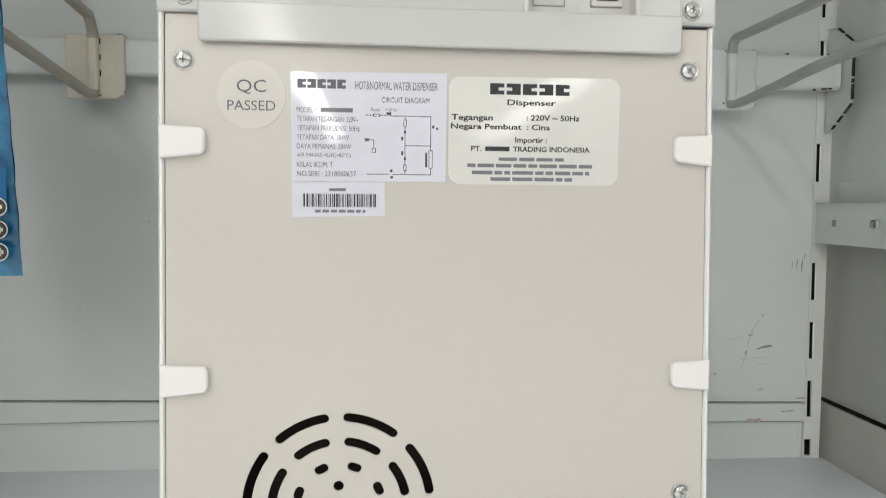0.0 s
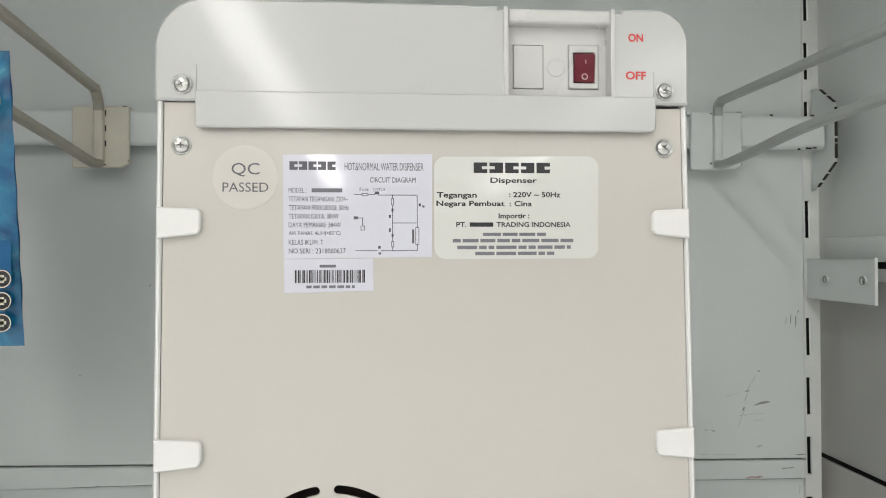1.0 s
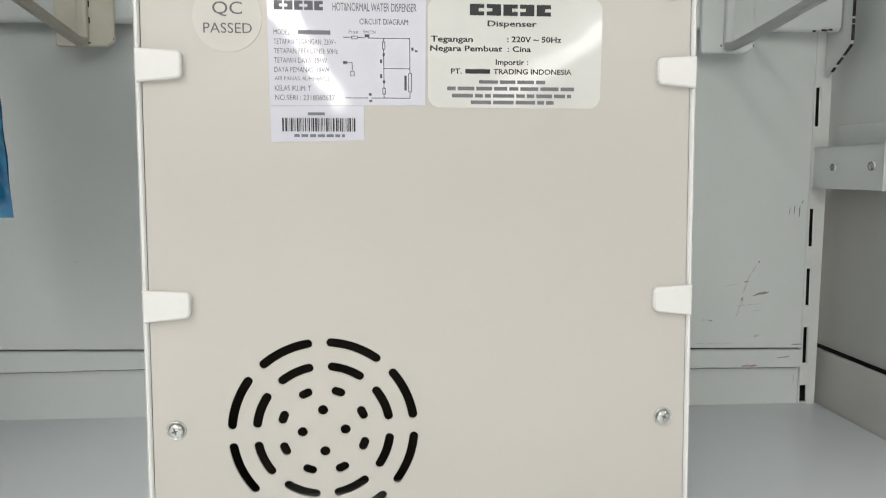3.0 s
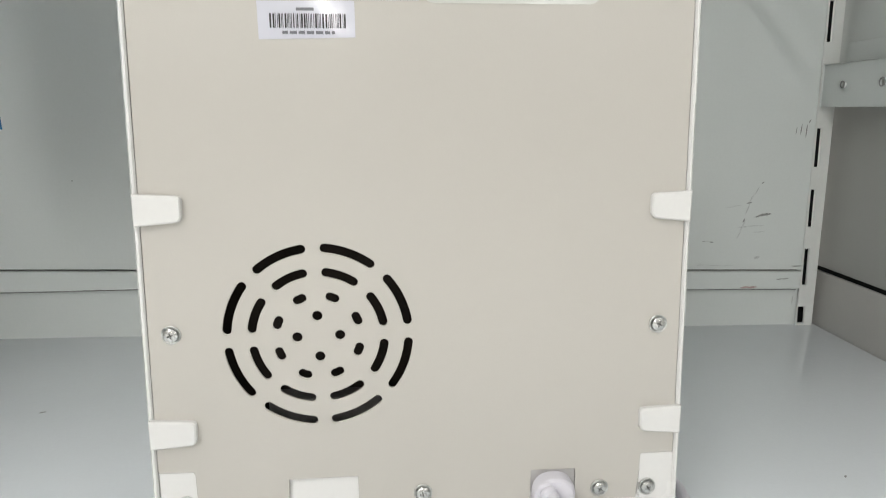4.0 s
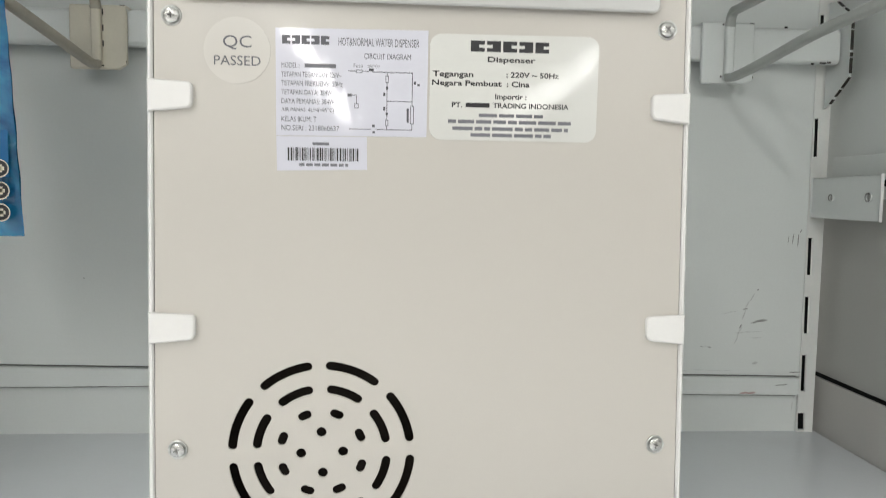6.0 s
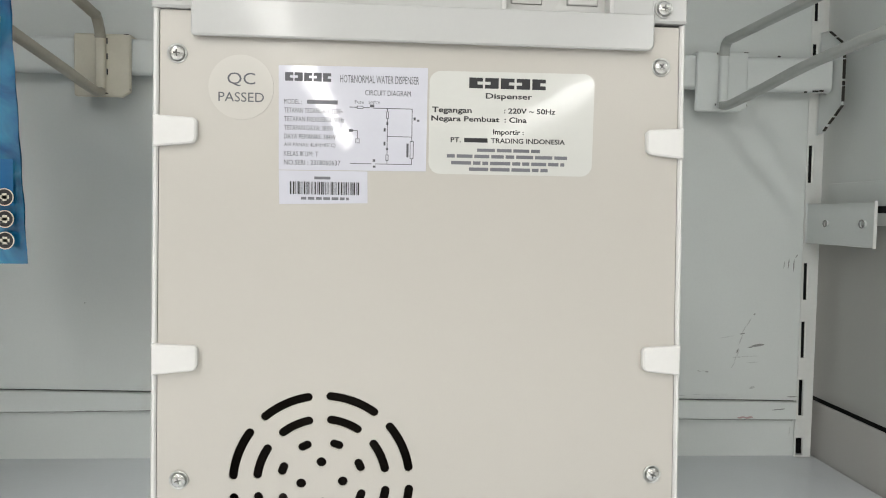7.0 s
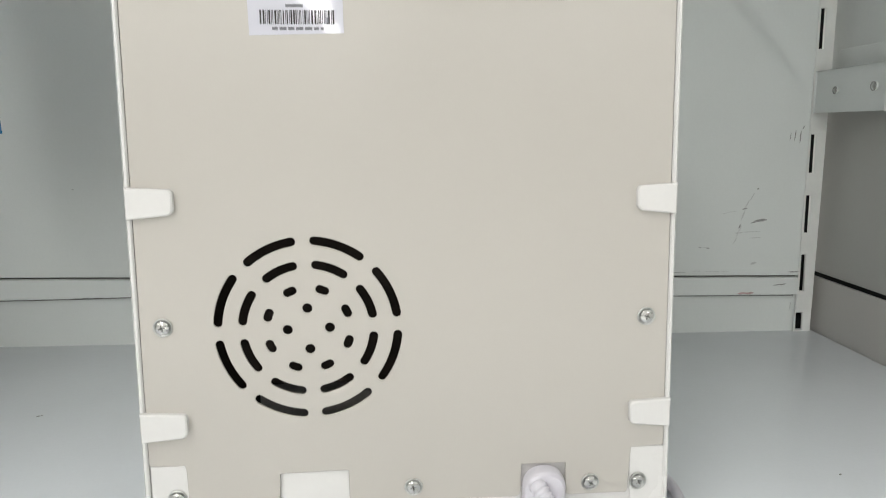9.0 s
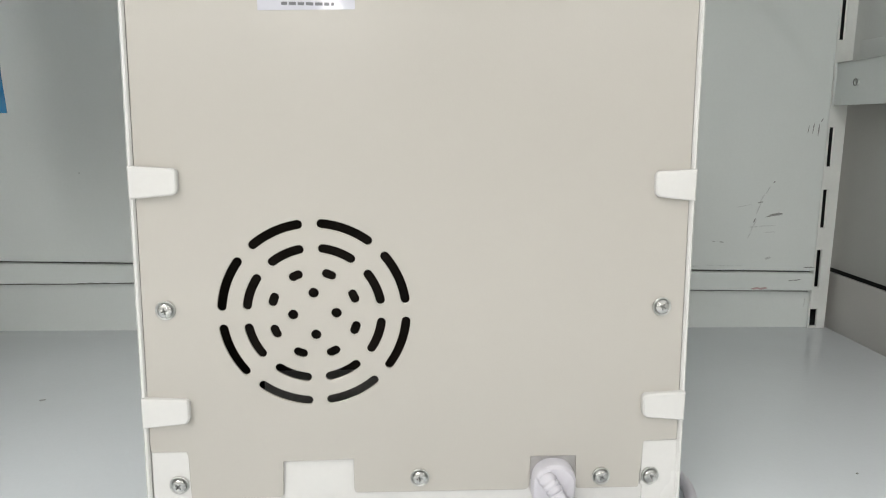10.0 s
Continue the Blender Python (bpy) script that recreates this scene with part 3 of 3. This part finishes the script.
for fx in (-0.10, 0.10):
    for fy in (0.035, 0.235):
        part("foot", lathe([(0, 0.0), (0.009, 0.0), (0.009, 0.013), (0, 0.013)], 20, m=pose(fx, fy, 0.0, -90)), M_RUBBER, disp)


def side_clip(x_edge, x_tip, z):
    """A white snap that grips over the edge of the rear panel: upper edge nearly level, lower edge rising to a rounded tip."""
    s = 1 if x_tip > x_edge else -1
    out = rounded([(x_edge, z - 0.0074), (x_tip, z - 0.0054), (x_tip + s * 0.0003, z + 0.0062), (x_edge, z + 0.0072)][::s], ([0, 0.0030, 0.0024, 0])[::s], 6)
    bm = plate(out, -0.0034, 0.002, bevel=0.0007)
    part("side_clip", bm, M_WHITE, disp)


for z in (0.2834, 0.1767, 0.0693):
    side_clip(left(z) + 0.0010, -0.1062 - 0.0005 * (z < 0.1), z)
for z in (0.2829, 0.1760, 0.0686):
    side_clip(right(z) - 0.0010, 0.1080 + 0.0013 * (z < 0.2), z)


# cap with the switch recess
CAP = [(-0.1262, 0.3395), (-0.1080, 0.3395), (-0.1080, 0.3375), (0.1090, 0.3375), (0.1090, 0.3405), (0.1262, 0.3405), (0.1262, 0.3868), (0.0930, 0.3866), (0.0925, 0.3845),
       (0.0885, 0.3845), (0.0885, 0.3440), (0.0375, 0.3440), (0.0375, 0.3850), (0.0330, 0.3850), (0.0325, 0.3868), (-0.1262, 0.3868)]
CAPR = [0.001, 0, 0, 0, 0, 0.001, 0.0310, 0.0005, 0, 0, 0, 0, 0, 0, 0.001, 0.0325]
part("cap", plate(rounded(CAP, CAPR, 14), -0.0030, 0.012, bevel=0.0010), M_CAP, disp, "glossy white plastic top cap")
hood = bmesh.new()
arc = rounded([(-0.1250, 0.338), (0.1250, 0.338), (0.1250, 0.3850), (-0.1250, 0.3850)], [0, 0, 0.0305, 0.032], 14)
plate(arc, 0.014, 0.266, bevel=0.0, bm=hood)
part("hood", hood, M_WHITE, disp)
part("lip", plate(rounded([(-0.1080, 0.3270), (0.1094, 0.3268), (0.1094, 0.3440), (-0.1080, 0.3440)], [0.0012, 0.0030, 0.0008, 0.0008]), -0.0046, -0.0028, bevel=0.0007), M_CAP, disp)
for x in (-0.1080, 0.1090):
    part("ridge", box(x - 0.0004, x + 0.0004, -0.0036, -0.0026, 0.3440, 0.3560, 0.0003), M_CAP, disp)

recess = bmesh.new()
plate([(0.0372, 0.3435), (0.0888, 0.3435), (0.0888, 0.3800), (0.0372, 0.3800)], 0.0040, 0.009, [[(0.0408, 0.3487), (0.0560, 0.3487), (0.0560, 0.3704), (0.0408, 0.3704)], [(0.0682, 0.3489), (0.0836, 0.3489), (0.0836, 0.3709), (0.0682, 0.3709)]], bm=recess)
box(0.0372, 0.0888, -0.0024, 0.0090, 0.3792, 0.3862, 0.0022, 3, bm=recess)
box(0.0352, 0.0374, -0.0042, 0.0090, 0.3435, 0.3862, 0.0006, bm=recess)
box(0.0872, 0.0894, -0.0042, 0.0090, 0.3435, 0.3862, 0.0006, bm=recess)
part("switch_recess", recess, M_TOP_DIM, disp)
# Dark sheet fills the gaps round the switch plates with painted shade.
part("recess_gap", box(0.0400, 0.0850, 0.0070, 0.0080, 0.3470, 0.3720), M_INNER, disp)
part("blank_plate", box(0.0411, 0.0557, 0.0034, 0.0070, 0.3490, 0.3701, 0.0006), M_TOP_DIM, disp)
part("dimple", lathe([(0, -0.0004), (0.003, 0.0001), (0.0042, 0.0003), (0.0045, 0.0)], 24, m=pose(0.0622, 0.0040, 0.3595)), M_TOP_DIM, disp)
switch = part("rocker_switch", plate(rounded([(0.0685, 0.3492), (0.0833, 0.3492), (0.0833, 0.3706), (0.0685, 0.3706)], 0.0006), 0.0030, 0.0070, [[(0.0709, 0.3520), (0.0811, 0.3520), (0.0811, 0.3669), (0.0709, 0.3669)]], bevel=0.0004), M_TOP_DIM, disp)
rk = bmesh.new()
prof = [(0.0060, 0.3522), (0.0022, 0.3524), (0.0018, 0.3590), (0.0000, 0.3655), (0.0056, 0.3667)]
a = [rk.verts.new((0.0711, y, z)) for y, z in prof]
b = [rk.verts.new((0.0809, y, z)) for y, z in prof]
for i in range(5):
    rk.faces.new((a[i], a[(i + 1) % 5], b[(i + 1) % 5], b[i]))
rk.faces.new(a)
rk.faces.new(b)
bmesh.ops.bevel(rk, geom=list(rk.edges), offset=0.0003, segments=2, affect="EDGES")
part("rocker", rk, M_ROCKER, switch, "dark red rocker")
mk = part("off_mark", plate(disc(0, 0, 0.0016, 20), -0.0001, 0.0, [disc(0, 0, 0.0011, 20)]), M_MARK, switch)
mk.matrix_local = pose(0.0760, 0.0017, 0.3548, -4)
mk = part("on_mark", plate([(-0.0002, -0.0014), (0.0002, -0.0014), (0.0002, 0.0014), (-0.0002, 0.0014)], -0.0001, 0.0), M_MARK, switch)
mk.matrix_local = pose(0.0762, 0.0006, 0.3620, -15)
part("printed_word", letters("ON", 0.0962, 0.1036, 0.3708, 0.3748, -0.0032, 0.03), M_RED, disp, "red printed word ON")
part("printed_word", letters("OFF", 0.0948, 0.1050, 0.3524, 0.3565, -0.0032, 0.03), M_RED, disp, "red printed word OFF")


# screws
CROSS = [(0.00042, 0.00042), (0.0017, 0.00034), (0.0017, -0.00034), (0.00042, -0.00042), (0.00034, -0.0017), (-0.00034, -0.0017),
         (-0.00042, -0.00042), (-0.0017, -0.00034), (-0.0017, 0.00034), (-0.00042, 0.00042), (-0.00034, 0.0017), (0.00034, 0.0017)]


def screw_mesh():
    """A domed cross-head screw over a flat rimmed washer, axis along -y."""
    bm = bmesh.new()

    def dome(x, z):
        r = math.hypot(x, z) / 0.0036
        return -0.0010 - 0.0013 * math.sqrt(max(0.0, 1 - 0.92 * r * r))

    rings = [disc(0, 0, r, 28) for r in (0.0036, 0.0033, 0.0028, 0.0021)]
    for outer, inner in zip(rings, rings[1:] + [CROSS]):
        plate(outer, 0.0, -0.0006, [inner], bm=bm, bulge=dome)
    return bm


def washer_mesh():
    return lathe([(0.0, 0.0004), (0.0036, 0.0004), (0.0040, 0.0007), (0.0046, 0.0009), (0.0049, 0.0007), (0.0050, 0.0)], 32)


# Floor of the cross, coloured dark to give the recess its shade.
def cross_floor():
    return plate(CROSS, -0.0013, -0.0012)


first = None
SCREWS = [(-0.1152, 0.3192, 0.0), (0.1147, 0.3198, 0.0), (-0.1153, 0.1181, 0.0), (0.1164, 0.1179, 0.0), (-0.1140, 0.3467, -0.0030), (0.1142, 0.3470, -0.0030),
          (-0.1143, 0.0314, 0.0004), (0.0010, 0.0328, 0.0), (0.0909, 0.0315, 0.0), (0.1158, 0.0308, 0.0004)]
for i, (x, z, y) in enumerate(SCREWS):
    if first is None:
        first = ob = part("screw", screw_mesh(), M_STEEL, disp, "zinc-plated cross-head screw")
        floor_of = part("cross_recess", cross_floor(), M_RECESS_SHADE, first)
        ring_of = part("washer", washer_mesh(), M_WASHER, first)
    else:
        ob = new("screw", first.data)
        ob.parent = disp
        tagged(ob, "zinc-plated cross-head screw")
        new("cross_recess", floor_of.data).parent = ob
        new("washer", ring_of.data).parent = ob
    ob.matrix_local = pose(x, y, z, (2, -3, 4, -2)[i % 4], 37 * i % 90, (3, -4, 2)[i % 3]) @ Matrix.Scale(0.92, 4)

# labels
YL = -0.0003
qc = part("round_label", plate(disc(-0.0862, 0.3045, 0.0150, 40), YL, 0.0), M_QC, disp, "pale round quality label")
part("printed_word", letters("QC", -0.0925, -0.0797, 0.3048, 0.3112, YL - 0.0001), M_INK_S, qc)
part("printed_word", letters("PASSED", -0.0966, -0.0757, 0.2977, 0.3021, YL - 0.0001), M_INK_S, qc)

spec = part("circuit_label", plate([(-0.0688, 0.2665), (0.0006, 0.2670), (0.0010, 0.3160), (-0.0690, 0.3152)], YL, 0.0), M_PAPER, disp, "white glossy label with a circuit diagram")
bar = part("barcode_label", plate([(-0.0685, 0.2503), (-0.0270, 0.2513), (-0.0272, 0.2665), (-0.0688, 0.2662)], YL, 0.0), M_PAPER, disp, "small white barcode label")
imp = part("importer_label", plate(rounded([(0.0018, 0.2660), (0.0815, 0.2660), (0.0820, 0.3155), (0.0018, 0.3148)], 0.0055, 8), YL, 0.0), M_CLEAR, disp, "crinkled milky glossy label with black print")


INK_Y = YL - 0.0001


def on_spec(u0, u1, v0, v1):
    """A box on the circuit label, in millimetres from its upper left corner."""
    return -0.0690 + u0 / 1000, -0.0690 + u1 / 1000, 0.3155 - v1 / 1000, 0.3155 - v0 / 1000


def on_imp(u0, u1, v0, v1):
    """A box on the importer label, in millimetres from its upper left corner."""
    return 0.0018 + u0 / 1000, 0.0018 + u1 / 1000, 0.3152 - v1 / 1000, 0.3152 - v0 / 1000


def print_spec(text, u0, u1, v0, v1, mat=M_INK_T, weight=0.0):
    part("printed_line", letters(text, *on_spec(u0, u1, v0, v1), INK_Y, weight), mat, spec)


def brand(place, u0, u1, v0, v1, parent, mat):
    """The maker's mark as five plain notched blocks."""
    x0, x1, z0, z1 = place(u0, u1, v0, v1)
    w, h = (x1 - x0) / 5, z1 - z0
    for k in range(5):
        a, b, n = x0 + k * w, x0 + (k + 0.86) * w, 0.34 * w
        lo, hi = z0 + 0.36 * h, z0 + 0.64 * h
        out = [(a, z0), (b, z0), (b, lo), (b - n, lo), (b - n, hi), (b, hi), (b, z1), (a, z1)]
        if k % 2:
            out = [(a + b - x, z) for x, z in reversed(out)]
        part("mark_block", plate(out, INK_Y, INK_Y + 0.00005), mat, parent)


brand(on_spec, 3.0, 25.0, 3.4, 7.4, spec, M_INK_S)
print_spec("HOT&NORMAL WATER DISPENSER", 28.6, 65.8, 3.9, 7.5, M_INK_S)
print_spec("CIRCUIT DIAGRAM", 40.4, 62.0, 10.7, 13.2, M_INK_S)
LINES = [("MODEL :", 2.6, 10.8), ("TETAPAN TEGANGAN: 220V~", 2.6, 30.0), ("TETAPAN FREKUENSI: 50Hz", 2.6, 30.6), ("TETAPAN DAYA: 384W", 2.6, 25.8), ("DAYA PEMANAS: 384W", 2.6, 26.8),
         ("AIR PANAS: 4L/H(>85\u00b0C)", 2.6, 26.6), ("KELAS IKLIM: T", 2.6, 18.6), ("NO.SERI : 2318060637", 2.6, 29.0)]
for i, (line, u0, u1) in enumerate(LINES):
    v = 15.8 + 4.06 * i
    print_spec(line, u0, u1, v, v + 2.35, M_INK_S)
part("code_bar", flat([on_spec(13.2, 27.5, 16.0, 17.9)], INK_Y), M_INK_T, spec)


def wires():
    """The circuit drawn with thin lines and small boxes, millimetres from the label's corner."""
    rects, t = [], 0.16
    for u0, v0, u1, v1 in ((33.2, 18.9, 36.6, 18.9), (39.6, 18.9, 42.6, 18.9), (44.2, 19.1, 62.7, 19.1), (62.7, 19.3, 62.7, 34.3), (62.7, 42.6, 62.7, 45.4), (51.0, 19.3, 51.0, 20.6), (51.0, 23.9, 51.0, 40.9),
                           (51.0, 43.7, 51.0, 45.4), (51.0, 32.3, 62.7, 32.3), (33.8, 45.4, 43.6, 45.4), (45.6, 45.4, 62.7, 45.4), (33.4, 29.9, 36.9, 29.9), (36.9, 29.9, 36.9, 33.4), (42.8, 18.6, 44.6, 17.6)):
        rects.append(on_spec(min(u0, u1) - t, max(u0, u1) + t, min(v0, v1) - t, max(v0, v1) + t))
    for u0, u1, v0, v1 in ((36.6, 39.6, 18.2, 19.6), (50.3, 51.7, 20.6, 23.9), (50.3, 51.7, 40.9, 43.7), (61.8, 63.6, 34.3, 42.6), (36.0, 37.9, 33.6, 35.8)):
        k = 0.3
        rects += [on_spec(u0, u1, v0, v0 + k), on_spec(u0, u1, v1 - k, v1), on_spec(u0, u0 + k, v0, v1), on_spec(u1 - k, u1, v0, v1)]
    for u0, u1, v0, v1 in ((50.5, 51.5, 25.6, 26.8), (50.5, 51.5, 37.6, 38.8), (49.3, 50.2, 28.4, 30.0), (49.3, 50.2, 34.8, 36.6), (63.4, 64.4, 23.0, 24.4), (44.2, 45.4, 43.2, 44.4), (44.4, 45.6, 46.2, 47.2), (60.2, 61.2, 35.4, 42.0)):
        rects.append(on_spec(u0, u1, v0, v1))
    return flat(rects, INK_Y)


print_spec("Fuse", 35.6, 39.8, 15.6, 17.2)
print_spec("SWITCH", 42.0, 47.4, 15.8, 17.2)
part("circuit_drawing", wires(), M_INK_S, spec)
for word in (on_spec(32.8, 34.8, 29.2, 30.6), on_spec(65.0, 66.2, 24.0, 25.0)):
    part("unread_word", flat([word], INK_Y), M_INK_T, spec)


rng = random.Random(11)
u = 5.4
while u < 37.4:
    w = rng.choice((0.28, 0.28, 0.5, 0.75))
    part("barcode_bar", flat([on_spec(u, u + w, 54.4, 60.4)], INK_Y), M_INK, bar)
    u += w + rng.choice((0.28, 0.28, 0.42, 0.62))
for word in words(*on_spec(10.6, 33.2, 61.6, 62.9), 3, 3.0) + [on_spec(16.8, 24.4, 51.9, 53.2)]:
    part("unread_number", flat([word], INK_Y), M_INK_T, bar)

KU, KV = 0.0896, 0.0868


def imp_box(a, b, c, d):
    return (a - 10) * KU, (b - 10) * KU, (c - 165) * KV, (d - 165) * KV


def print_imp(text, a, b, c, d, mat=M_INK, weight=0.022):
    part("printed_line", letters(text, *on_imp(*imp_box(a, b, c, d)), INK_Y, weight), mat, imp)


brand(on_imp, *imp_box(222, 648, 200, 258), imp, M_INK)
print_imp("Dispenser", 312, 565, 283, 322)
print_imp("Tegangan", 25, 238, 364, 404)
print_imp(": 220V ~ 50Hz", 412, 692, 362, 392)
print_imp("Negara Pembuat", 22, 388, 412, 450)
print_imp(": Cina", 415, 536, 412, 442)
print_imp("Importir :", 355, 522, 480, 518)
print_imp("PT.", 127, 182, 529, 557, M_INK, 0.02)
part("company_bar", flat([on_imp(*imp_box(200, 326, 531, 555))], INK_Y), M_INK, imp)
print_imp("TRADING INDONESIA", 344, 748, 529, 557, M_INK, 0.02)
for q, row in enumerate(((270, 612, 588, 606), (108, 778, 622, 641), (132, 748, 659, 678), (228, 657, 693, 712))):
    for word in words(*on_imp(*imp_box(*row)), 20 + q, 6.0):
        part("address_bar", flat([word], INK_Y), M_INK_T, imp)

# mains lead: plug body in the notch, strain relief and cord round the corner
plug = bmesh.new()
sec = rounded([(-0.0106, -0.0120), (0.0106, -0.0120), (0.0106, 0.0085), (-0.0106, 0.0085)], [0.003, 0.003, 0.0095, 0.0095], 8)
sweep([(0.0668, 0.006, 0.0325), (0.0668, -0.003, 0.0325), (0.0668, -0.0052, 0.0324), (0.0667, -0.0068, 0.0322), (0.0666, -0.0074, 0.0322)], sec, bm=plug, up=(0, 0, 1), scale=[1, 1, 0.96, 0.84, 0.55])
lead = part("mains_lead", plug, M_CORD, disp, "pale lilac vinyl plug body and cord")
boot = smooth_line([(0.0618, -0.0050, 0.0352), (0.0628, -0.0088, 0.0338), (0.0645, -0.0114, 0.0315), (0.0660, -0.0126, 0.0292)], 4)
part("strain_relief", sweep(boot, disc(0, 0, 0.0043, 20), scale=[(1.12, 1.12, 0.94)[k % 3] - 0.018 * k for k in range(len(boot))]), M_CORD, lead)
cord = smooth_line([(0.0642, -0.0112, 0.0318), (0.0660, -0.0127, 0.0292), (0.0688, -0.0136, 0.0253), (0.0747, -0.0136, 0.0190), (0.0840, -0.0118, 0.0122), (0.0970, -0.0078, 0.0062), (0.1100, -0.0045, 0.0034), (0.1222, -0.0032, 0.0032),
                    (0.1356, 0.0040, 0.0032), (0.1460, 0.0183, 0.0032), (0.1520, 0.0368, 0.0032), (0.1510, 0.0600, 0.0032), (0.1450, 0.0900, 0.0032), (0.1430, 0.1400, 0.0032), (0.1460, 0.2000, 0.0032)], 10)
part("cord", sweep(cord, disc(0, 0, 0.0033, 18)), M_CORD, lead)

# ---- the shop round the shelf ----
tagged(mesh_ob("ceiling", box(-8, 8, -20.5, 3, CEIL, CEIL + 0.1), M_CEIL), "plain white shop ceiling", "ceiling", kind="structure")
tagged(mesh_ob("floor", box(-8, 8, -20.5, 3, FLOOR - 0.1, FLOOR), M_TILE), "pale shop floor", "floor", kind="structure")
for name, b in (("wall_south", (-8, 8, -20.6, -20.5, FLOOR, CEIL)), ("wall_north", (-8, 8, 3.0, 3.1, FLOOR, CEIL)), ("wall_west", (-8.1, -8.0, -20.5, 3, FLOOR, CEIL)), ("wall_east", (8.0, 8.1, -20.5, 3, FLOOR, CEIL))):
    tagged(mesh_ob(name, box(*b), M_ROOM), "plain pale shop wall", "wall", kind="structure")
